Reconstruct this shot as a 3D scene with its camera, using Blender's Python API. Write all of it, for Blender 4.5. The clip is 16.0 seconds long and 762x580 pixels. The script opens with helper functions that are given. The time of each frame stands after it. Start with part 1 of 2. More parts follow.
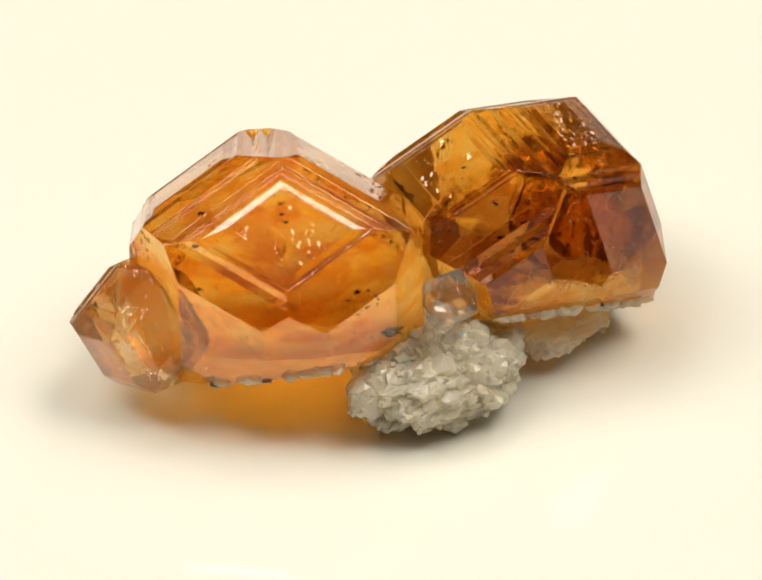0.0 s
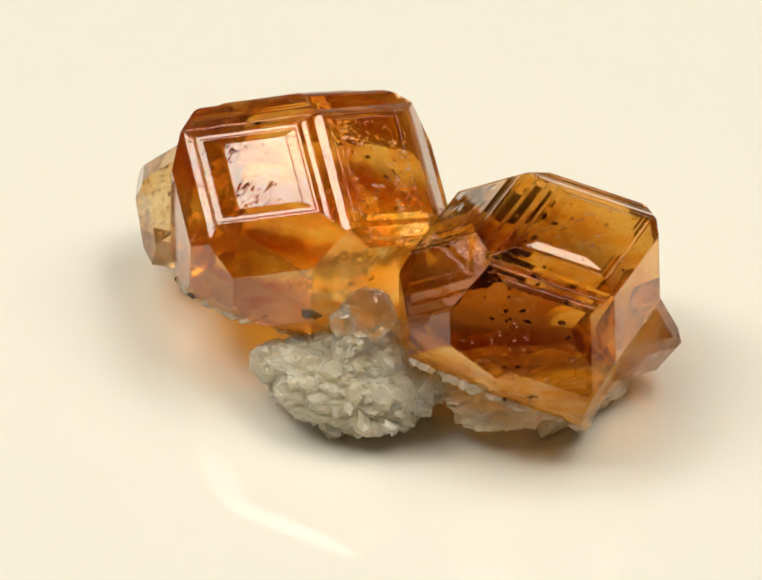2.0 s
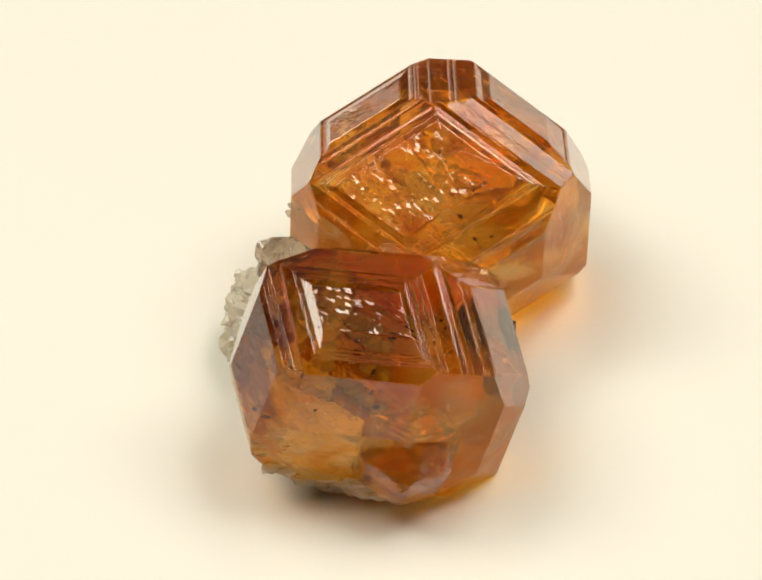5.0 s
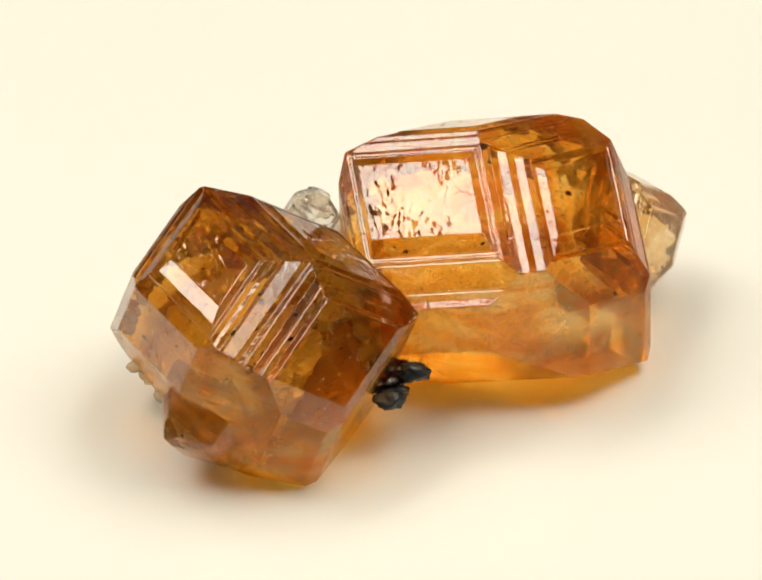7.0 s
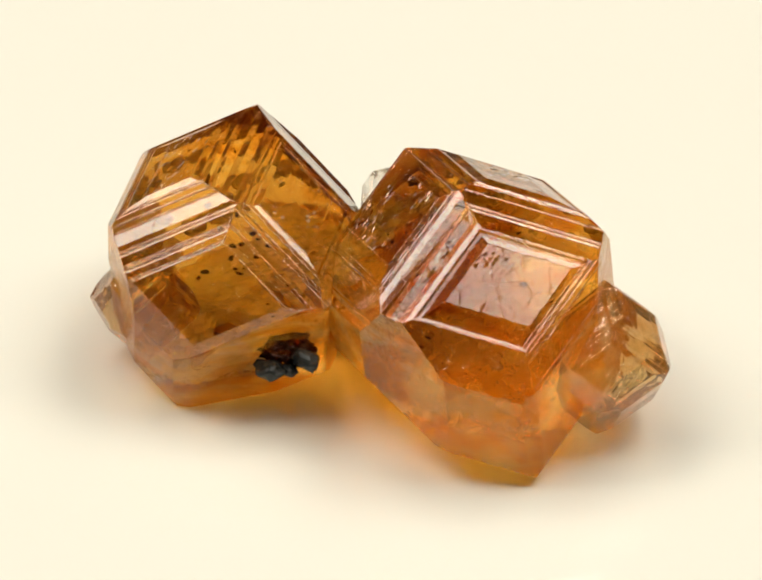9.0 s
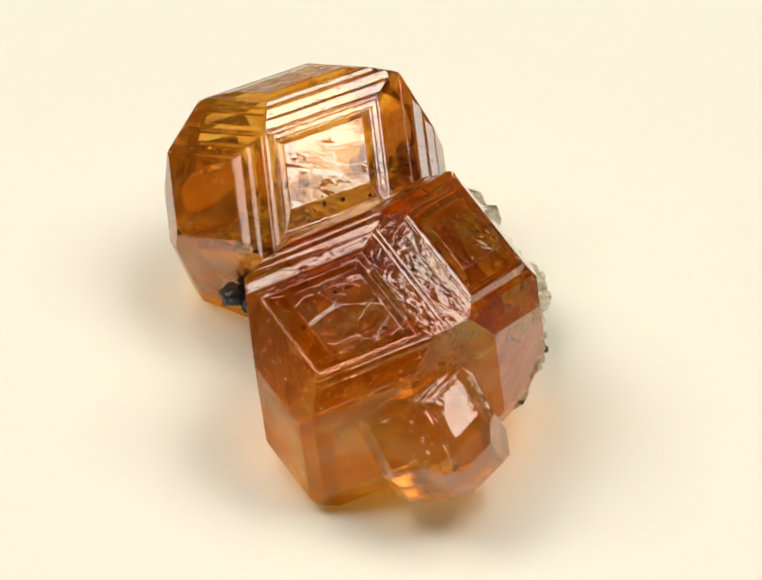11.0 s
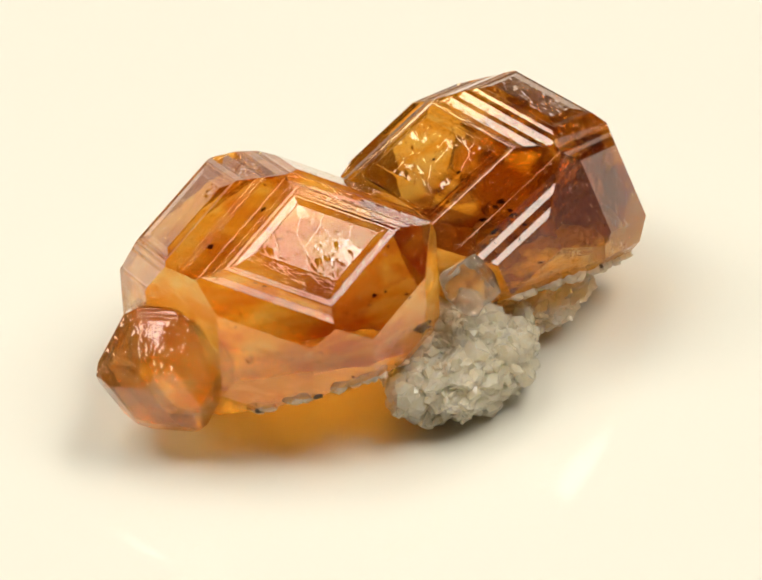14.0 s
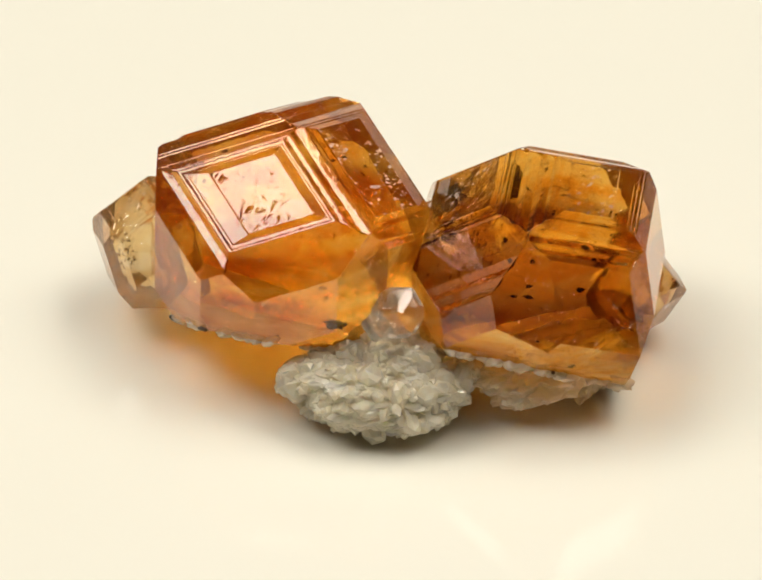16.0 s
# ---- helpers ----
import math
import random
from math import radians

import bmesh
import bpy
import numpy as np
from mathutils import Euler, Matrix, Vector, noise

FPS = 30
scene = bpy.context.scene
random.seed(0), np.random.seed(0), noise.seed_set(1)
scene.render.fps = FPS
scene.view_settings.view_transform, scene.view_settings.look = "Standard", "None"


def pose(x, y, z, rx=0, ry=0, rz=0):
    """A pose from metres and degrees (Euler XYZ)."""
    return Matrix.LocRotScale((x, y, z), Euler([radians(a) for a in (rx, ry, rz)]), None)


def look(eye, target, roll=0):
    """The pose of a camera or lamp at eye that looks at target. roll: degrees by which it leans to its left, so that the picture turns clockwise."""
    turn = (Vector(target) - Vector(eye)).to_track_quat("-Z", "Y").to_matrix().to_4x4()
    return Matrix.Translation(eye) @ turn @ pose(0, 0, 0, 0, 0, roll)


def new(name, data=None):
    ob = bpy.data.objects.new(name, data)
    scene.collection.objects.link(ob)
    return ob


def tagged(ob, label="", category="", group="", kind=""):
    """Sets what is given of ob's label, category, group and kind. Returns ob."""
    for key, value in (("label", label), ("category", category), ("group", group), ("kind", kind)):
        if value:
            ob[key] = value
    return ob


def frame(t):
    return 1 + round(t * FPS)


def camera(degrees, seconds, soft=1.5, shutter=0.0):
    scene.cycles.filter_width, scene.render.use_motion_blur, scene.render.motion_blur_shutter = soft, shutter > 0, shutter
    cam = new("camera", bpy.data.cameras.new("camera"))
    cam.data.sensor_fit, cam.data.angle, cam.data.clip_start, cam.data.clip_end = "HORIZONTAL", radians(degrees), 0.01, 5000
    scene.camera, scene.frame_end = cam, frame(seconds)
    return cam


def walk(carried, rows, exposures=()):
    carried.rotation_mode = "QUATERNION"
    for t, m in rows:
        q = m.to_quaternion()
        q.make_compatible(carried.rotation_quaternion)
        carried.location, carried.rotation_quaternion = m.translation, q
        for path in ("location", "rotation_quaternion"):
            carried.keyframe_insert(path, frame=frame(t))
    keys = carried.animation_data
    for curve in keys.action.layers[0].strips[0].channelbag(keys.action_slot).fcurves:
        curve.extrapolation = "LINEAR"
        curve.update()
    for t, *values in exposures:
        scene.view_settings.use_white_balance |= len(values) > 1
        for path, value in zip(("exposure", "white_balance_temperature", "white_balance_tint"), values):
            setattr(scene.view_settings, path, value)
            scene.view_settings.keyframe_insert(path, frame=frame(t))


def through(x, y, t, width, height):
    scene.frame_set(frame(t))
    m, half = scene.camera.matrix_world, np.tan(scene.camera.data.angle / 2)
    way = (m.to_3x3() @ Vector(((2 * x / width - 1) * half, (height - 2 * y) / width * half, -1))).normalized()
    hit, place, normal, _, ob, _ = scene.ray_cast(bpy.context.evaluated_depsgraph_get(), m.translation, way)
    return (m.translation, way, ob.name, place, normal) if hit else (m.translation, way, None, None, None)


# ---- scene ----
# One unit of the specimen's own grid is 3 mm; the tabletop is z = 0.
U = 0.003
BASE = 1.55
TURN = 24.510

cam = camera(6.4622, 16.0, soft=1.9)
EYE = (0.0, -0.240327, 0.179563 + BASE * U)
CAM = pose(*EYE, 53.0705, 1.7689, -1.2681)
walk(cam, [(0.0, CAM), (16.0, CAM)], exposures=[(0.0, -1.20), (1.5, -1.30), (2.0, -1.36), (2.5, -1.32), (3.5, -1.22), (4.0, -1.22), (5.0, -1.27), (7.5, -1.22), (10.5, -1.29), (12.5, -1.27), (13.0, -1.32), (14.5, -1.22), (16.0, -1.32)])

# ---- light ----
world = bpy.data.worlds.new("room_air")
scene.world = world
world.use_nodes = True
world.node_tree.nodes["Background"].inputs[0].default_value = (1.0, 0.97, 0.88, 1)
world.node_tree.nodes["Background"].inputs[1].default_value = 0.25


def softbox(name, az, el, dist, sx, sy, power, colour=(1.0, 0.955, 0.83)):
    """An area lamp aimed at the specimen; az 0 is the camera's side, 90 its right."""
    a, e = radians(az), radians(el)
    eye = Vector((math.sin(a) * math.cos(e), -math.cos(a) * math.cos(e), math.sin(e))) * dist
    data = bpy.data.lights.new(name, "AREA")
    data.shape, data.size, data.size_y, data.energy, data.color = "RECTANGLE", sx, sy, power, colour
    ob = new(name, data)
    ob.matrix_world = look(eye, (0, 0, 0.004))
    return ob


softbox("softbox_lamp", 85, 60, 0.42, 0.16, 0.21, 1.65)
softbox("softbox_lamp", 128, 63, 0.42, 0.13, 0.14, 0.88)
softbox("softbox_lamp", 57, 69, 0.42, 0.13, 0.14, 0.50)
softbox("softbox_lamp", -62, 70, 0.42, 0.14, 0.15, 0.75)
softbox("softbox_lamp", -102, 55, 0.42, 0.19, 0.17, 1.76)
softbox("softbox_lamp", -150, 65, 0.42, 0.12, 0.12, 0.78)
# Unseen wide lamp overhead, added as fill to soften the shadows.
softbox("overhead_fill", 0, 90, 1.2, 1.5, 1.5, 2.0)


# ---- materials ----
class Nodes:
    """A short way to write a node material."""

    def __init__(self, name):
        self.m = bpy.data.materials.new(name)
        self.m.use_nodes = True
        self.t = self.m.node_tree
        self.p = self.t.nodes["Principled BSDF"]
        self.out = self.t.nodes["Material Output"]

    def add(self, kind, **values):
        n = self.t.nodes.new("ShaderNode" + kind)
        for k, v in values.items():
            n.inputs[k.replace("_", " ")].default_value = v
        return n

    def link(self, a, b):
        self.t.links.new(a, b)

    def coords(self):
        return self.add("TexCoord").outputs["Object"]

    def noise(self, scale, detail=4.0, rough=0.55, distortion=0.0, vector=None):
        n = self.add("TexNoise", Scale=scale, Detail=detail, Roughness=rough, Distortion=distortion)
        self.link(vector or self.coords(), n.inputs["Vector"])
        return n.outputs["Fac"]

    def ramp(self, fac, *stops):
        n = self.add("ValToRGB")
        els = n.color_ramp.elements
        while len(els) < len(stops):
            els.new(0.5)
        for el, (pos, col) in zip(els, stops):
            el.position, el.color = pos, (*col, 1) if len(col) == 3 else col
        self.link(fac, n.inputs["Fac"])
        return n.outputs["Color"]

    def bump(self, height, strength, distance):
        n = self.add("Bump", Strength=strength, Distance=distance)
        self.link(height, n.inputs["Height"])
        return n.outputs["Normal"]

    def mix(self, fac, a, b):
        n = self.add("MixShader")
        if isinstance(fac, float):
            n.inputs[0].default_value = fac
        else:
            self.link(fac, n.inputs[0])
        self.link(a, n.inputs[1])
        self.link(b, n.inputs[2])
        return n.outputs[0]


def amber(name, tint, body, milky=0.08, etched=0.0, zones=(0.44, 0.52, 0.64), lean=(), haze=0.02, patch_scale=230, contrast=0.3, polish=0.9, frosted=False):
    """Garnet: tinted glass with growth zones and a slightly milky body; lean: light and shade put into the tint by
    direction; etched: pits and scratches on the flats.
    """
    n = Nodes(name)
    p = n.p
    p.inputs["IOR"].default_value = 1.34
    p.inputs["Coat Weight"].default_value = polish
    p.inputs["Coat IOR"].default_value = 1.72
    p.inputs["Coat Roughness"].default_value = 0.015
    p.inputs["Transmission Weight"].default_value = 1.0
    stretch = n.add("Mapping", Scale=(1.0, 1.0, 2.2))
    n.link(n.coords(), stretch.inputs["Vector"])
    zone = n.noise(patch_scale, 4, 0.5, 0.8, stretch.outputs[0])
    layers = n.add("Mapping", Rotation=(0.25, 0.15, 0.4), Scale=(0.5, 0.5, 5.0))
    n.link(n.coords(), layers.inputs["Vector"])
    streak = n.noise(300, 3, 0.65, 0.4, layers.outputs[0])
    blend = n.add("MixRGB", Fac=0.28)
    n.link(zone, blend.inputs["Color1"])
    n.link(streak, blend.inputs["Color2"])
    wide = n.add("MapRange")
    wide.clamp = False
    for socket, value in zip(wide.inputs[1:5], (0.3, 0.7, 0.5 - contrast, 0.5 + contrast)):
        socket.default_value = value
    n.link(blend.outputs[0], wide.inputs[0])
    zone = wide.outputs[0]
    # Each lean paints light or shade into the zone colour along one direction.
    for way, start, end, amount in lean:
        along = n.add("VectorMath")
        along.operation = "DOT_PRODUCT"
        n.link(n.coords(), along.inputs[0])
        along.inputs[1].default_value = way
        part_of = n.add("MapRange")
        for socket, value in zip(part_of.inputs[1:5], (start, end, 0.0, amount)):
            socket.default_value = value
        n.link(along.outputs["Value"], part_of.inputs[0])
        shaded_zone = n.add("Math")
        n.link(zone, shaded_zone.inputs[0])
        n.link(part_of.outputs[0], shaded_zone.inputs[1])
        zone = shaded_zone.outputs[0]
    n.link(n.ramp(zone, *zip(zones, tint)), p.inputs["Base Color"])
    rough = n.ramp(n.noise(900, 4), (0.35, (haze * 0.6,) * 3), (0.75, (haze * 1.3,) * 3))
    n.link(rough, p.inputs["Roughness"])
    worn = n.add("Bevel", Radius=0.00005)
    worn.samples = 4
    ripple = n.add("Bump", Strength=0.6 if frosted else 0.08, Distance=0.0001)
    n.link(n.noise(1100, 5) if frosted else n.noise(1500, 3), ripple.inputs["Height"])
    n.link(worn.outputs[0], ripple.inputs["Normal"])
    normal = ripple.outputs["Normal"]
    pits = n.add("Bump", Strength=0.8, Distance=0.00006)
    n.link(n.ramp(n.noise(4200, 2), (0.66, (1, 1, 1)), (0.71, (0, 0, 0))), pits.inputs["Height"])
    n.link(normal, pits.inputs["Normal"])
    normal = pits.outputs["Normal"]
    if etched:
        patch = n.ramp(n.noise(420, 3, 0.6), (0.50, (0.0,) * 3), (0.55, (1, 1, 1)))
        for turn, scale, amount, share in ((0.4, 1100.0, 0.04, 0.0), (1.3, 9500.0, 1.0, 0.80), (2.5, 7000.0, 0.9, 0.88)):
            lie = n.add("Mapping", Rotation=(turn * 0.7, turn, turn * 1.3), Scale=(1.0, 0.35 if share else 0.7, 0.6))
            n.link(n.coords(), lie.inputs["Vector"])
            cell = n.add("TexVoronoi", Scale=scale)
            n.link(lie.outputs[0], cell.inputs["Vector"])
            tilt = n.add("VectorMath")
            tilt.operation = "SUBTRACT"
            n.link(cell.outputs["Color"], tilt.inputs[0])
            tilt.inputs[1].default_value = (0.5, 0.5, 0.5)
            strength = n.add("Math")
            strength.operation = "MULTIPLY"
            strength.inputs[1].default_value = amount * etched
            if share:
                apart = n.add("SeparateColor")
                n.link(cell.outputs["Color"], apart.inputs[0])
                chosen = n.add("Math")
                chosen.operation = "GREATER_THAN"
                chosen.inputs[1].default_value = share
                n.link(apart.outputs[0], chosen.inputs[0])
                within = n.add("Math")
                within.operation = "MULTIPLY"
                n.link(chosen.outputs[0], within.inputs[0])
                n.link(patch, within.inputs[1])
                n.link(within.outputs[0], strength.inputs[0])
            else:
                strength.inputs[0].default_value = 1.0
                seam = n.add("TexVoronoi", Scale=scale)
                seam.feature = "DISTANCE_TO_EDGE"
                n.link(lie.outputs[0], seam.inputs["Vector"])
                groove = n.add("Bump", Strength=0.05, Distance=0.00003)
                n.link(n.ramp(seam.outputs["Distance"], (0.0, (0, 0, 0)), (0.03, (1, 1, 1))), groove.inputs["Height"])
                n.link(normal, groove.inputs["Normal"])
                normal = groove.outputs["Normal"]
            scaled = n.add("VectorMath")
            scaled.operation = "SCALE"
            n.link(tilt.outputs[0], scaled.inputs[0])
            n.link(strength.outputs[0], scaled.inputs["Scale"])
            summed = n.add("VectorMath")
            n.link(normal, summed.inputs[0])
            n.link(scaled.outputs[0], summed.inputs[1])
            unit = n.add("VectorMath")
            unit.operation = "NORMALIZE"
            n.link(summed.outputs[0], unit.inputs[0])
            normal = unit.outputs[0]
    n.link(normal, p.inputs["Normal"])
    n.link(normal, p.inputs["Coat Normal"])
    d = n.add("BsdfDiffuse" if frosted else "BsdfTranslucent")
    n.link(n.ramp(zone, *zip(zones, body)), d.inputs["Color"])
    n.link(n.mix(milky, p.outputs[0], d.outputs[0]), n.out.inputs["Surface"])
    return n.m


def mineral(name, dark, light, scale, rough=0.35, bump=0.5, sub=0.0, coat=0.0, clear=0.0, through=0.0):
    n = Nodes(name)
    p = n.p
    fac = n.noise(scale, 6, 0.6)
    n.link(n.ramp(fac, (0.3, dark), (0.7, light)), p.inputs["Base Color"])
    p.inputs["Roughness"].default_value = rough
    p.inputs["IOR"].default_value = 1.47
    p.inputs["Coat Weight"].default_value = coat
    p.inputs["Coat Roughness"].default_value = 0.05
    if clear:
        p.inputs["Transmission Weight"].default_value = clear
    if sub:
        p.inputs["Subsurface Weight"].default_value = sub
        p.inputs["Subsurface Radius"].default_value = (0.0022, 0.0017, 0.0010)
        p.inputs["Subsurface Scale"].default_value = 1.0
    if bump:
        n.link(n.bump(n.noise(scale * 4, 5, 0.65), bump, 0.0001), p.inputs["Normal"])
    if through:
        d = n.add("BsdfTranslucent")
        n.link(n.ramp(fac, (0.3, dark), (0.7, light)), d.inputs["Color"])
        n.link(n.mix(through, p.outputs[0], d.outputs[0]), n.out.inputs["Surface"])
    return n.m


M_TOP = mineral("glazed_white", (0.80, 0.775, 0.70), (0.83, 0.80, 0.73), 8, 0.06, 0.0)
M_ROOM = mineral("room_paint", (0.14, 0.13, 0.115), (0.18, 0.17, 0.15), 2, 0.8, 0.05)
# Growth zones, brown towards one flank of the dark crystal; light and shade are painted in too: yellow towards the
# root, darker at the top.
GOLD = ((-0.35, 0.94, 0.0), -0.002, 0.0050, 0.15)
ROOT_LIGHT = ((0.0, 0.35, -0.94), -0.0025, 0.0005, 0.20)
A_SHADE_LEAN = (((0.10, -0.50, -0.86), -0.0044, -0.0006, 0.20), ((0, 0.3, 1), 0.0070, 0.0100, -0.06), GOLD, ROOT_LIGHT)
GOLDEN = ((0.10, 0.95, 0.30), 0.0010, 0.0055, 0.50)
# The first lean paints shade seen inside the front faces into the tint.
B_SHADE_LEAN = (((0.35, -0.75, -0.30), 0.0003, 0.0026, -0.16), ((0.10, -0.60, -0.80), -0.0046, -0.0016, 0.48), ((0.42, -0.80, 0.42), 0.0018, 0.0050, -0.38), ((0.2, -0.35, 0.9), 0.0060, 0.0092, -0.12), ((0.5, 0.3, -0.8), 0.0010, 0.0050, 0.16), GOLDEN, ROOT_LIGHT)
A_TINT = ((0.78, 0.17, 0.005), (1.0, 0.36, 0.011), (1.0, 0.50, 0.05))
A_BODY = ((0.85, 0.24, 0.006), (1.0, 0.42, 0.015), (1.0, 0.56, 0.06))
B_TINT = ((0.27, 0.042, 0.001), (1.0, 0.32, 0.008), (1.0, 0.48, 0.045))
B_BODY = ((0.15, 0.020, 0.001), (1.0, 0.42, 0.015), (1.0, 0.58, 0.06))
M_A = amber("amber_garnet", A_TINT, A_BODY, 0.06, lean=A_SHADE_LEAN)
M_A_FLAT = amber("amber_garnet_etched", A_TINT, A_BODY, 0.06, 1.0, lean=A_SHADE_LEAN)
M_A_DULL = amber("amber_garnet_dull", A_TINT, A_BODY, 0.08, 0.5, lean=A_SHADE_LEAN, haze=0.13)
M_B = amber("brown_garnet", B_TINT, B_BODY, 0.08, lean=B_SHADE_LEAN, patch_scale=330, contrast=0.34, zones=(0.29, 0.46, 0.68))
M_B_FLAT = amber("brown_garnet_etched", B_TINT, B_BODY, 0.08, 0.7, lean=B_SHADE_LEAN, patch_scale=330, contrast=0.34, zones=(0.29, 0.46, 0.68))
M_PALE = amber("pale_garnet", ((0.85, 0.52, 0.17), (0.97, 0.74, 0.38), (1.0, 0.90, 0.66)),
               ((0.8, 0.55, 0.25), (0.95, 0.78, 0.50), (0.95, 0.85, 0.65)), 0.10, 0.4, haze=0.02)
M_CLEAR = amber("clear_garnet", ((0.93, 0.85, 0.72), (0.98, 0.94, 0.87), (1.0, 0.98, 0.94)),
                ((0.9, 0.8, 0.65), (0.95, 0.88, 0.76), (0.95, 0.9, 0.8)), 0.12, haze=0.04)
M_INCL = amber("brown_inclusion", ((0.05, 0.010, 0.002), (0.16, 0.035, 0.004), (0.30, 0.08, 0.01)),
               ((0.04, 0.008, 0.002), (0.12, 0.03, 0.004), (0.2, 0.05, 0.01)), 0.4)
M_BROKEN = amber("broken_garnet", ((0.80, 0.36, 0.05), (1.0, 0.62, 0.16), (1.0, 0.80, 0.42)),
                 ((0.7, 0.3, 0.05), (1.0, 0.55, 0.15), (1.0, 0.75, 0.4)), 0.3, haze=0.3, polish=0.0, frosted=True)
M_LOW = amber("frosted_garnet", ((0.90, 0.32, 0.02), (1.0, 0.48, 0.06), (1.0, 0.66, 0.20)),
              ((0.92, 0.34, 0.02), (1.0, 0.47, 0.05), (1.0, 0.62, 0.16)), 0.20, 0.35, haze=0.07, patch_scale=320, polish=0.2, frosted=True)
M_RIND = mineral("pale_rind", (0.88, 0.70, 0.44), (0.97, 0.89, 0.72), 700, 0.15, 0.4, 0.3, 0.8, 0.35, 0.3)
M_QUARTZ = mineral("milky_quartz", (0.96, 0.86, 0.66), (1.0, 0.97, 0.86), 450, 0.06, 0.10, 0.3, 0.9, 0.3, 0.38)
M_BLACK = mineral("black_mineral", (0.008, 0.010, 0.010), (0.05, 0.05, 0.045), 900, 0.25)
M_SPECK = mineral("brown_speck", (0.03, 0.018, 0.008), (0.12, 0.07, 0.03), 1500, 0.5)


# ---- building helpers ----
def part(name, bm, material, parent, label=""):
    mesh = bpy.data.meshes.new(name)
    bm.to_mesh(mesh)
    bm.free()
    for m in material if isinstance(material, (list, tuple)) else [material]:
        mesh.materials.append(m)
    ob = new(name, mesh)
    ob.parent = parent
    return tagged(ob, label)


def grid(p):
    """From the specimen's grid to metres above the tabletop."""
    return Vector((p[0] * U, p[1] * U, (p[2] + BASE) * U))


def cut(bm, point, normal, mat):
    """Cuts away what lies beyond a plane and closes the wound with one face."""
    res = bmesh.ops.bisect_plane(bm, geom=bm.verts[:] + bm.edges[:] + bm.faces[:], dist=1e-7,
                                 plane_co=point, plane_no=normal, clear_outer=True)
    edges = [e for e in bm.edges if e.is_boundary]
    if edges:
        made = bmesh.ops.holes_fill(bm, edges=edges, sides=0)["faces"]
        for f in made:
            f.material_index = mat


def signs():
    for i, j in ((0, 1), (0, 2), (1, 2)):
        for a in (1, -1):
            for b in (1, -1):
                v = [0, 0, 0]
                v[i], v[j] = a, b
                yield tuple(v)


def shrink(bm, f, widths, height, mat):
    """Replaces a convex face by a ring and a smaller face, raised by height; edges that are used up vanish. Returns the inner face."""
    n, old = f.normal.copy(), list(f.verts)
    pts = [v.co.copy() for v in old]
    count = len(pts)
    poly = list(pts)
    for i in range(count):
        a, b = pts[i], pts[(i + 1) % count]
        if (b - a).length < 1e-9:
            continue
        inward = n.cross(b - a).normalized()
        base = a.dot(inward) + widths[i % len(widths)]
        out = []
        for j, p in enumerate(poly):
            q = poly[(j + 1) % len(poly)]
            dp, dq = p.dot(inward) - base, q.dot(inward) - base
            if dp >= 0:
                out.append(p)
            if (dp > 0) != (dq > 0) and abs(dp - dq) > 1e-12:
                out.append(p.lerp(q, dp / (dp - dq)))
        poly = out
        if len(poly) < 3:
            return f
    clean = []
    for p in poly:
        if not clean or (p - clean[-1]).length > 2e-6:
            clean.append(p)
    if len(clean) > 1 and (clean[0] - clean[-1]).length < 2e-6:
        clean.pop()
    if len(clean) < 3:
        return f
    nearest = [min(range(len(clean)), key=lambda k: (clean[k] - p).length) for p in pts]
    order = [k for i, k in enumerate(nearest) if k != nearest[i - 1]]
    if len(set(order)) < 3 or len(set(order)) != len(order):
        return f
    made = {k: bm.verts.new(clean[k] + n * height) for k in order}
    bm.faces.remove(f)
    for i in range(count):
        j = (i + 1) % count
        ring = [old[i], old[j], made[nearest[j]]]
        if nearest[i] != nearest[j]:
            ring.append(made[nearest[i]])
        bm.faces.new(ring).material_index = 0
    inner = bm.faces.new([made[k] for k in order])
    inner.material_index = mat
    inner.normal_update()
    return inner


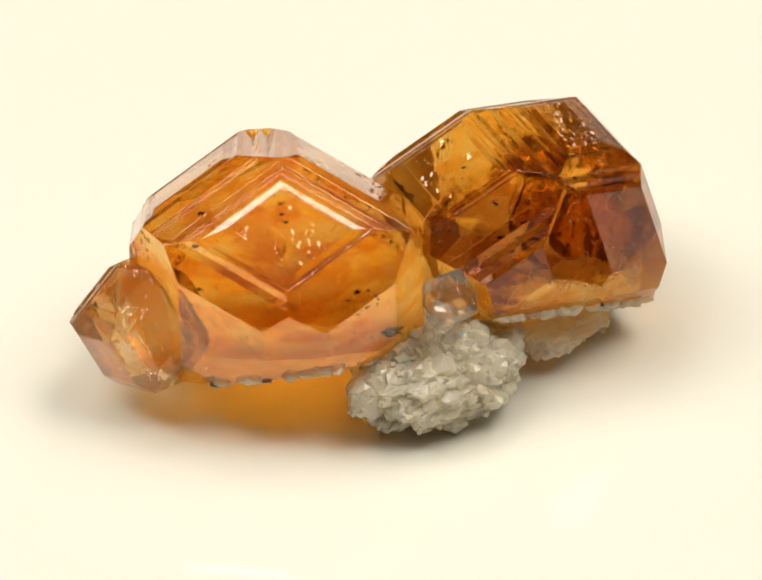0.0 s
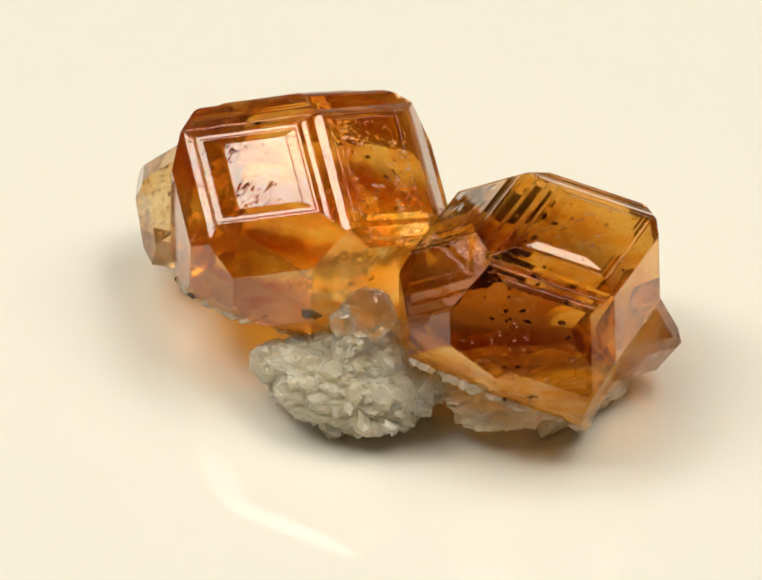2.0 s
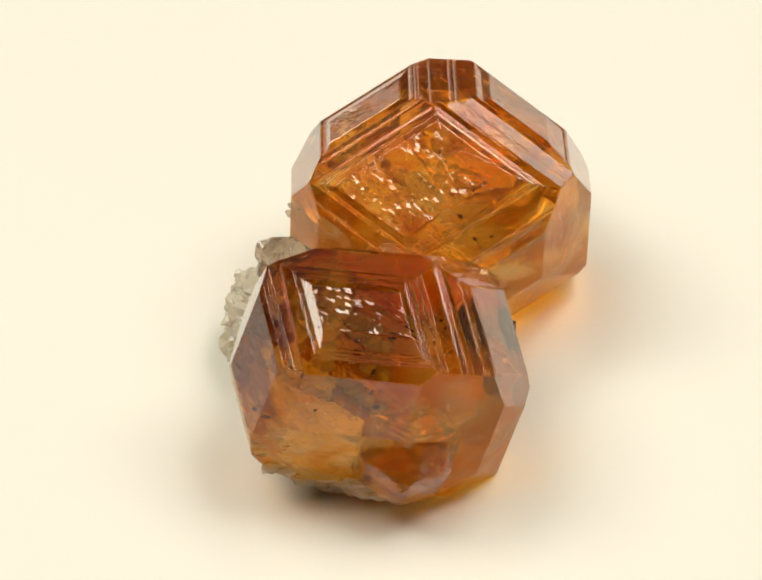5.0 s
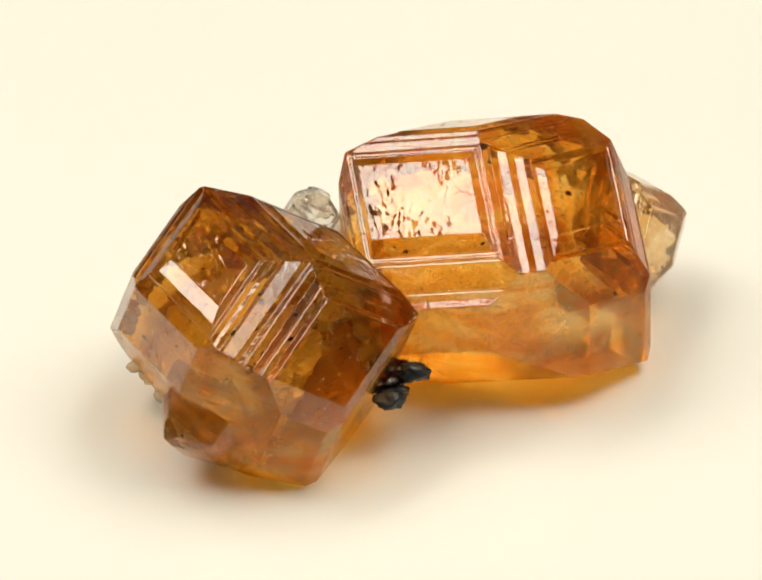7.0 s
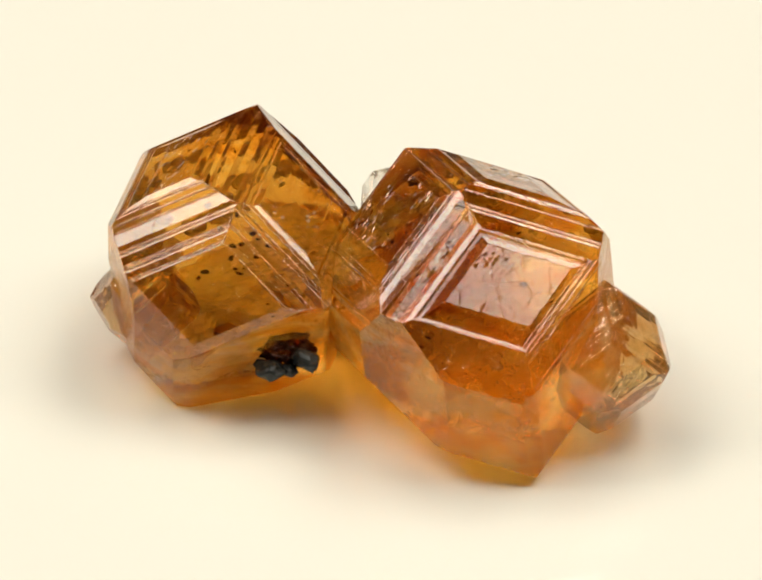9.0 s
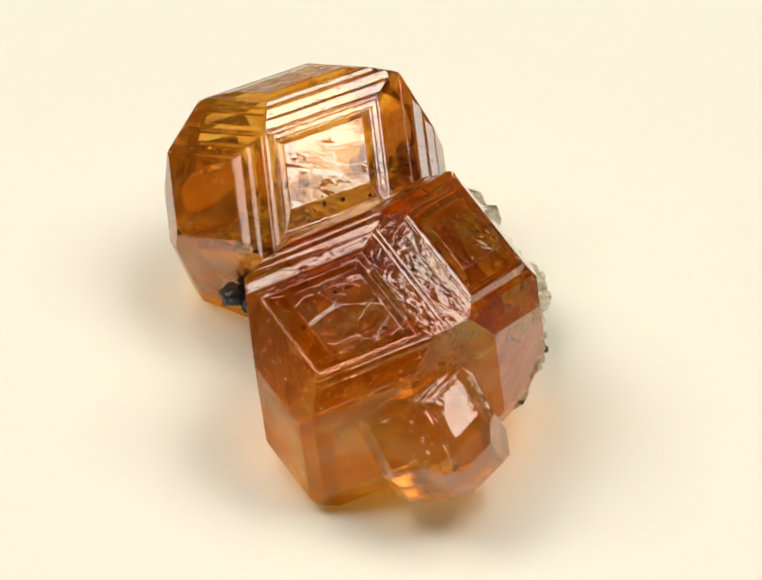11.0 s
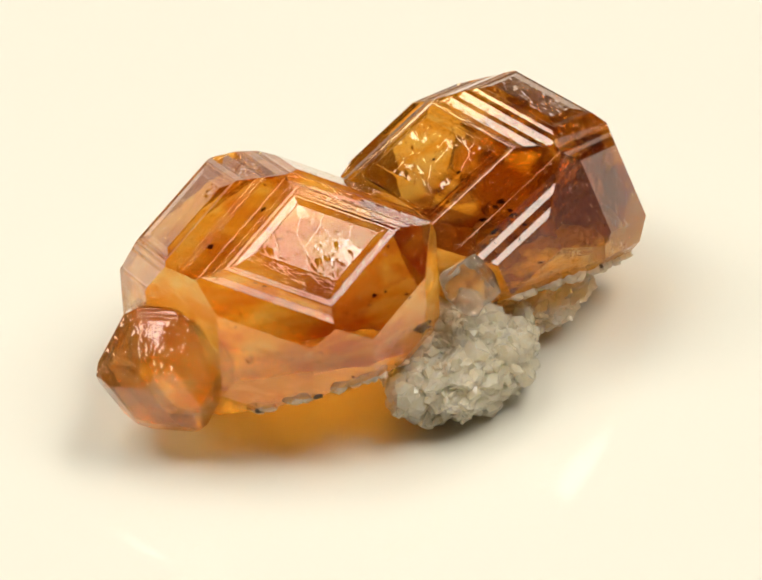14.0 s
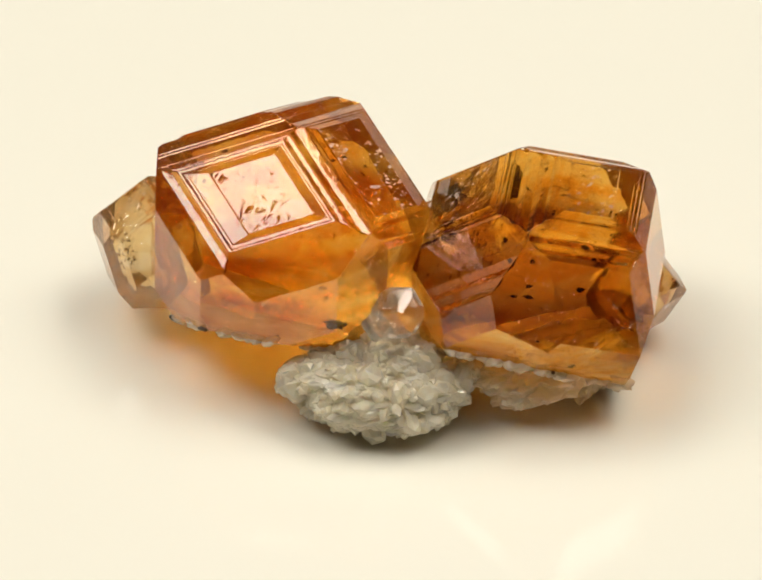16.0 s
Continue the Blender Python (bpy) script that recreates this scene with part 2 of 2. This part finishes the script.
def staircase(rng, bm, c, n, d, size, flat_planes, steps):
    """Turns a bevel into oscillating steps of the two faces that it truncates."""
    near = sorted(flat_planes, key=lambda p: -p[0].dot(n))[:2]
    edge = near[0][0].cross(near[1][0]).normalized()
    across = n.cross(edge).normalized()

    faces = [f for f in bm.faces if f.normal.dot(n) > 0.9999 and abs((f.calc_center_median() - c).dot(n) - d) < size * 1e-3]
    at = [(v.co - c).dot(across) for f in faces for v in f.verts]
    if not faces or max(at) - min(at) < size * 0.03:
        return
    faces = [g for g in (shrink(bm, f, [size * 0.004], 0.0, 7) for f in faces) if g.material_index == 7]
    if not faces:
        return

    def mine():
        return [f for f in bm.faces if f.material_index == 7]

    at = [(v.co - c).dot(across) for f in faces for v in f.verts]
    lo, hi = min(at), max(at)
    x, valleys = lo + size * 0.004, []
    while x < hi - size * 0.006:
        w = min(size * rng.choice(steps), hi - size * 0.004 - x)
        flat = w > size * 0.1 or rng.random() < 0.5
        for k in (0, 1) if flat else (0, 0.5, 1):
            p = x + w * k
            if k == 0.5:
                valleys.append((p, w * 0.5 * math.tan(radians(30)) * rng.uniform(0.8, 1.0)))
            fs = mine()
            geom = fs + list({e for f in fs for e in f.edges}) + list({v for f in fs for v in f.verts})
            bmesh.ops.bisect_plane(bm, geom=geom, dist=size * 1e-5, plane_co=c + across * p, plane_no=across)
        x += w
    verts = {v for f in mine() for v in f.verts}
    for p, deep in valleys:
        for v in verts:
            if abs((v.co - c).dot(across) - p) < size * 5e-5:
                v.co -= n * deep
    for f in mine():
        f.material_index = 0


def garnet(rng, turn, centre, a, faces, bevels, under, terraces, dull=()):
    """A rhombic dodecahedron with trapezohedral bevels, narrow vicinal strips and growth terraces.
    turn: the crystal's axes as columns; faces, bevels: distance factors by index; under: planes (point, normal) of the broken underside."""
    turn = Matrix(turn)
    bm = bmesh.new()
    c = grid(centre)
    bmesh.ops.create_cube(bm, size=a * U * 5)
    bmesh.ops.translate(bm, verts=bm.verts, vec=c)
    flat_planes, bevel_planes = [], []
    for v in signs():
        n = (turn @ Vector(v)).normalized()
        flat_planes.append((n, a * U / math.sqrt(2) * faces.get(v, 1.0)))
    for k in range(3):
        for s in range(8):
            v = [1 if s & 1 else -1, 1 if s & 2 else -1, 1 if s & 4 else -1]
            v[k] *= 2
            f = bevels.get(tuple(v)) if isinstance(bevels, dict) else 1 - rng.uniform(*bevels)
            bevel_planes.append(((turn @ Vector(v)).normalized(), a * U * 2 / math.sqrt(6) * (f or 0.965)))
    for n, d in flat_planes + bevel_planes:
        cut(bm, c + n * d, n, 0)
    bmesh.ops.remove_doubles(bm, verts=bm.verts, dist=a * U * 0.002)
    bmesh.ops.recalc_face_normals(bm, faces=bm.faces)
    for f in bm.faces:
        f.material_index = 0
    flats = []
    for f in bm.faces:
        for n, d in flat_planes:
            if n.z > 0.6 and f.normal.dot(n) > 0.99995 and f.calc_area() > (0.45 * a * U) ** 2:
                flats.append(f)
    for f in flats if terraces else ():
        size = a * U
        for _ in range(terraces):
            w = size * rng.choice((0.008, 0.012, 0.016))
            f = shrink(bm, f, [w * rng.choice((0.3, 0.6, 1.0, 1.6)) for _ in range(5)], 0.0, 0)
            f = shrink(bm, f, [w * 0.6], w * 0.6 * rng.uniform(0.3, 0.6) * rng.choice((1, 1, -1)), 0)
        # A gently sloping ring, then the flat plateau.
        widths = [size * rng.uniform(0.02, 0.04) for _ in range(3)] + [size * 0.10]
        low = min(range(4), key=lambda k: f.edges[k % len(f.edges)].verts[0].co.z + f.edges[k % len(f.edges)].verts[1].co.z)
        widths = widths[3 - low:] + widths[:3 - low]
        f = shrink(bm, f, widths, size * 0.012, 0)
        f = shrink(bm, f, [size * 0.006], size * 0.004, 0)
        f.material_index = 3 if any(f.normal.dot((turn @ Vector(v)).normalized()) > 0.999 for v in dull) else 2
    for n, d in bevel_planes if terraces else ():
        if n.z > 0.3:
            staircase(rng, bm, c, n, d, a * U, flat_planes, (0.012, 0.02, 0.05, 0.09) if n.z > 0.6 else (0.02, 0.11, 0.16))
    bm.normal_update()
    for v in dull:
        n = (turn @ Vector(v)).normalized()
        for f in bm.faces:
            if f.normal.dot(n) > 0.9995 and rng.random() < 0.7:
                f.material_index = 3
    for f in bm.faces:
        if terraces > 1 and f.normal.z < 0.06:
            f.material_index = 4
    for p, n in under:
        cut(bm, grid(p), Vector(n).normalized(), 1)
    bmesh.ops.recalc_face_normals(bm, faces=bm.faces)
    return bm


# ---- the setting ----
def slab(name, x0, x1, y0, y1, z0, z1, material):
    bm = bmesh.new()
    bmesh.ops.create_cube(bm, size=1)
    for v in bm.verts:
        v.co = ((x0 + x1) / 2 + v.co.x * (x1 - x0), (y0 + y1) / 2 + v.co.y * (y1 - y0), (z0 + z1) / 2 + v.co.z * (z1 - z0))
    return tagged(part(name, bm, material, None), kind="structure")


tagged(slab("floor", -1.2, 1.2, -1.2, 1.2, -0.02, 0.0, M_TOP), "glossy cream-white display surface under the specimen", "floor")
tagged(slab("ceiling", -1.2, 1.2, -1.2, 1.2, 1.3, 1.32, M_ROOM), "plain ceiling", "ceiling")
tagged(slab("wall_north", -1.2, 1.2, 1.2, 1.22, 0, 1.3, M_ROOM), "plain painted wall", "wall")
tagged(slab("wall_south", -1.2, 1.2, -1.22, -1.2, 0, 1.3, M_ROOM), "plain painted wall", "wall")
tagged(slab("wall_east", 1.2, 1.22, -1.2, 1.2, 0, 1.3, M_ROOM), "plain painted wall", "wall")
tagged(slab("wall_west", -1.22, -1.2, -1.2, 1.2, 0, 1.3, M_ROOM), "plain painted wall", "wall")

# ---- the specimen ----
specimen = tagged(new("mineral_specimen"), "amber garnet crystal cluster on pale granular matrix, lying on glossy white", "mineral specimen")
rng = random.Random(4)

A_TURN = ((-0.7042, 0.7106, -0.0357), (-0.3549, -0.3635, 0.8604), (0.6164, 0.6018, 0.5073))
B_TURN = ((0.1796, 0.2939, -0.9374), (-0.5386, 0.8168, 0.2661), (0.817, 0.4865, 0.2654))
A_FACES = {(1, 1, 0): 1.095, (1, -1, 0): 1.219, (-1, 1, 0): 1.108, (-1, -1, 0): 0.944, (1, 0, 1): 1.116, (1, 0, -1): 1.122,
           (-1, 0, 1): 1.043, (-1, 0, -1): 1.000, (0, 1, 1): 1.010, (0, 1, -1): 1.170, (0, -1, 1): 1.249, (0, -1, -1): 1.000}
A_BEVELS = {(-2, -1, -1): 0.965, (2, -1, -1): 0.979, (-2, 1, -1): 0.963, (2, 1, -1): 1.016, (-2, -1, 1): 0.823,
            (2, -1, 1): 1.087, (-2, 1, 1): 0.965, (2, 1, 1): 0.979, (-1, -2, -1): 0.965, (1, -2, -1): 1.055, (-1, 2, -1): 1.021,
            (1, 2, -1): 1.025, (-1, -2, 1): 1.116, (1, -2, 1): 1.191, (-1, 2, 1): 1.024, (1, 2, 1): 0.993, (-1, -1, -2): 0.965,
            (1, -1, -2): 0.972, (-1, 1, -2): 0.936, (1, 1, -2): 1.021, (-1, -1, 2): 0.947, (1, -1, 2): 1.077, (-1, 1, 2): 0.932,
            (1, 1, 2): 0.961}
B_FACES = {(1, 1, 0): 1.114, (1, -1, 0): 1.102, (-1, 1, 0): 1.281, (-1, -1, 0): 1.000, (1, 0, 1): 0.969, (1, 0, -1): 1.180,
           (-1, 0, 1): 1.046, (-1, 0, -1): 1.000, (0, 1, 1): 1.178, (0, 1, -1): 1.130, (0, -1, 1): 0.918, (0, -1, -1): 0.989}
B_BEVELS = {(-2, -1, -1): 0.965, (2, -1, -1): 1.001, (-2, 1, -1): 1.061, (2, 1, -1): 1.063, (-2, -1, 1): 0.965,
            (2, -1, 1): 0.874, (-2, 1, 1): 1.104, (2, 1, 1): 0.937, (-1, -2, -1): 0.965, (1, -2, -1): 0.899, (-1, 2, -1): 0.999,
            (1, 2, -1): 1.069, (-1, -2, 1): 0.965, (1, -2, 1): 0.886, (-1, 2, 1): 1.143, (1, 2, 1): 0.994, (-1, -1, -2): 0.965,
            (1, -1, -2): 1.013, (-1, 1, -2): 0.850, (1, 1, -2): 1.088, (-1, -1, 2): 0.969, (1, -1, 2): 0.891, (-1, 1, 2): 1.072,
            (1, 1, 2): 0.976}
A_MID, B_MID = (-1.514, -0.067, -0.052), (1.934, 0.918, -0.142)
FLOOR_CUT = ((0, 0, -BASE + 0.02), (0, 0, -1))
crystal_a = part("garnet_crystal", garnet(rng, A_TURN, A_MID, 2.62, A_FACES, A_BEVELS,
                                          [((-1.2, -2.2, -0.15), (0.1, -0.5, -0.85)), FLOOR_CUT], 2, [(1, 0, 1)]),
                 [M_A, M_BROKEN, M_A_FLAT, M_A_DULL, M_LOW], specimen, "large clear amber garnet with stepped rhombic faces")
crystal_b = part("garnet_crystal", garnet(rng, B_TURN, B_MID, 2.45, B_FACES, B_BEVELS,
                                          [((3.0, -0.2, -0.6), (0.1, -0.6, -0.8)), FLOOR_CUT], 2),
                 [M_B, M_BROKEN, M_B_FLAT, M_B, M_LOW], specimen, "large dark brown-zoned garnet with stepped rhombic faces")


def small_garnet(centre, a, turn, label, stuff=M_PALE):
    part("small_garnet", garnet(rng, turn, centre, a, {}, (0.05, 0.13), [FLOOR_CUT], 1 if a > 0.7 else 0), [stuff, stuff, stuff], specimen, label)


def turned(*rot):
    return Euler([radians(x) for x in rot]).to_matrix()


small_garnet((-3.54, -0.60, -0.30), 1.30, turned(22, 10, 8), "pale honey garnet grown against the big crystal")
small_garnet((2.92, 2.06, -0.58), 0.98, turned(30, 0, 30), "pale honey garnet at the broken edge")
small_garnet((0.92, -1.17, 0.36), 0.52, turned(10, 25, 60), "tiny colourless garnet between the big crystals", M_CLEAR)
small_garnet((0.79, -1.55, 0.33), 0.27, turned(40, 5, 20), "tiny colourless garnet between the big crystals", M_CLEAR)


def lump(centre, radii, rough, seed, cuts=4, yaw=0.0, cells=0.0):
    bm = bmesh.new()
    bmesh.ops.create_icosphere(bm, subdivisions=cuts, radius=1)
    off = Vector((seed * 7.3, seed * 3.1, seed))
    swing = Matrix.Rotation(radians(yaw), 3, "Z")
    for v in bm.verts:
        d = 1 + rough * noise.fractal(v.co * 1.6 + off, 0.8, 2.0, 5)
        if cells:
            d += cells * (0.45 - noise.voronoi(v.co * 6.0 + off)[0][0])
            d += cells * 0.6 * (0.45 - noise.voronoi(v.co * 13.0 + off)[0][0])
        v.co = grid(Vector(centre) + swing @ Vector((v.co.x * radii[0], v.co.y * radii[1], v.co.z * radii[2])) * d)
        v.co.z = max(v.co.z, 0.00003)
    for f in bm.faces:
        f.smooth = not cells
    return bm


def inclusions(crystal, mid, low, high, count, sizes, label):
    """Dark wisps inside a crystal, flattened along its growth zones."""
    for k in range(count):
        at = [m + rng.uniform(lo, hi) for m, lo, hi in zip(mid, low, high)]
        r = rng.uniform(*sizes)
        part("inclusion", lump(at, (r, r * rng.uniform(0.3, 0.8), r * rng.uniform(0.12, 0.4)), 0.9, k + 11, 2, rng.uniform(0, 180)),
             M_INCL, crystal, label)


inclusions(crystal_b, B_MID, (-0.3, -1.1, -0.5), (1.2, 0.4, 0.5), 8, (0.03, 0.07), "dark brown wisp inside the crystal")
inclusions(crystal_b, B_MID, (-1.1, -0.2, -0.6), (0.6, 1.2, 0.6), 5, (0.02, 0.07), "small dark fleck inside the crystal")
inclusions(crystal_a, A_MID, (-1.5, -1.4, -0.6), (1.4, 1.3, 1.0), 14, (0.015, 0.06), "small dark fleck inside the crystal")

matrix = part("matrix", lump((0.70, -1.28, -0.88), (1.35, 0.90, 0.64), 0.22, 1, 6, 36, 0.05), M_QUARTZ, specimen, "milky granular quartz matrix")
for at, size, yaw in (((2.8, 1.2, -1.2), (0.62, 1.05, 0.3), 15),):
    part("crust", lump(at, size, 0.3, 6, 5, yaw, 0.11), M_QUARTZ, specimen, "pale broken crust under the dark crystal")
part("crust", lump((2.45, 0.35, -0.95), (1.1, 0.75, 0.42), 0.3, 5, 5, 60, 0.11), M_QUARTZ, specimen, "pale broken crust under the dark crystal")


def chips(name, count, jitter, material, smooth, cuts=1):
    """Meshes for small irregular pieces of one unit's radius, shared by many."""
    made = []
    for k in range(count):
        bm = bmesh.new()
        bmesh.ops.create_icosphere(bm, subdivisions=cuts, radius=U)
        for v in bm.verts:
            v.co *= 1 + jitter * noise.noise(v.co / U * 1.7 + Vector((k * 5.1, 3.3, 0)))
        for f in bm.faces:
            f.smooth = smooth
        mesh = bpy.data.meshes.new(name)
        bm.to_mesh(mesh)
        bm.free()
        mesh.materials.append(material)
        made.append(mesh)
    return made


def strew(name, meshes, parent, points, count, radii, sink, tilt=6.0, flat=0.7):
    """Beds pieces into a surface, given as points with normals."""
    for k in range(count):
        p, n = rng.choice(points)
        r = rng.choice(radii)
        at = p - n * r * U * sink
        if at.z < r * U * 0.6:
            continue
        g = new(name, meshes[k % len(meshes)])
        g.parent = parent
        spin = Euler((rng.uniform(-tilt, tilt), rng.uniform(-tilt, tilt), rng.uniform(0, 6)))
        g.matrix_basis = Matrix.LocRotScale(at, spin, (r, r * rng.uniform(0.6, 1), r * flat * rng.uniform(0.8, 1.2)))


surface = [(v.co.copy(), v.normal.copy()) for v in matrix.data.vertices]
strew("grain", chips("grain", 8, 0.55, M_QUARTZ, False, 2), matrix, surface, 200, (0.08, 0.1, 0.13, 0.17, 0.22), 0.45, 6.0, 0.95)
strew("grain", chips("grain", 4, 0.5, M_QUARTZ, False), matrix, surface, 95, (0.05, 0.08, 0.12), 0.0, 6.0, 0.95)


def rim_points(ob):
    """Points along the edge where a crystal's faces meet its broken underside."""
    seen = {}
    for poly in ob.data.polygons:
        for key in poly.edge_keys:
            seen.setdefault(key, []).append(poly.material_index)
    pts = []
    for (i, j), mats in seen.items():
        if len(mats) == 2 and (mats[0] == 1) != (mats[1] == 1):
            p, q = ob.data.vertices[i].co, ob.data.vertices[j].co
            if max(p.z, q.z) < 0.15 * U:
                continue
            steps = max(1, int((q - p).length / (0.05 * U)))
            pts += [(p.lerp(q, k / steps), Vector((0, 0, -0.3))) for k in range(steps)]
    return pts


for stone, mid, stuff, count, big in ((crystal_a, A_MID, M_RIND, 26, 0.8), (crystal_b, B_MID, M_RIND, 40, 1.1)):
    rim = rim_points(stone)
    for k in range(count):
        p = rng.choice(rim)[0]
        at = Vector((p.x / U, p.y / U, p.z / U - BASE))
        at += (Vector(mid) - at).normalized() * 0.10
        at.z -= 0.03
        r = big * rng.uniform(0.7, 1.3)
        part("rind", lump(at, (r * 0.16, r * 0.11, r * 0.06), 0.4, k + 40, 3, rng.uniform(0, 180)),
             stuff, stone, "ragged pale rind")
    for k in range(4):
        p = rng.choice(rim)[0]
        at = Vector((p.x / U, p.y / U, p.z / U - BASE))
        r = rng.uniform(0.03, 0.08)
        part("dark_speck", lump(at, (r, r * 0.6, r * 0.5), 0.7, k + 80, 2, rng.uniform(0, 180)), M_SPECK, stone, "dark brown speck in the rind")
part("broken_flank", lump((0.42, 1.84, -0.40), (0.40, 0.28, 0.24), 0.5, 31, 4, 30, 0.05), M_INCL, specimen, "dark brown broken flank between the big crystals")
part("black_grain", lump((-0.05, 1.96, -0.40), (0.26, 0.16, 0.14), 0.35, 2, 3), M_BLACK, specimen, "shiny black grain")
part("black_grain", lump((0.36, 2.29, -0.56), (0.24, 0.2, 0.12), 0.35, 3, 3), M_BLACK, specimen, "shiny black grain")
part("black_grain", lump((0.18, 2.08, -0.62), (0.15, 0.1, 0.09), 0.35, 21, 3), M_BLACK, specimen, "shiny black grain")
part("dark_speck", lump((0.72, -1.24, -0.50), (0.16, 0.10, 0.08), 0.7, 8, 3), M_SPECK, specimen, "dark brown speck on the matrix")
part("dark_speck", lump((0.03, -1.52, 0.08), (0.14, 0.08, 0.06), 0.7, 9, 3), M_SPECK, specimen, "dark brown speck at the crystal's rim")


def motions():
    walk(specimen, [(k * 0.5, pose(0, 0, 0, 0, 0, -TURN * k * 0.5)) for k in range(33)])


motions()
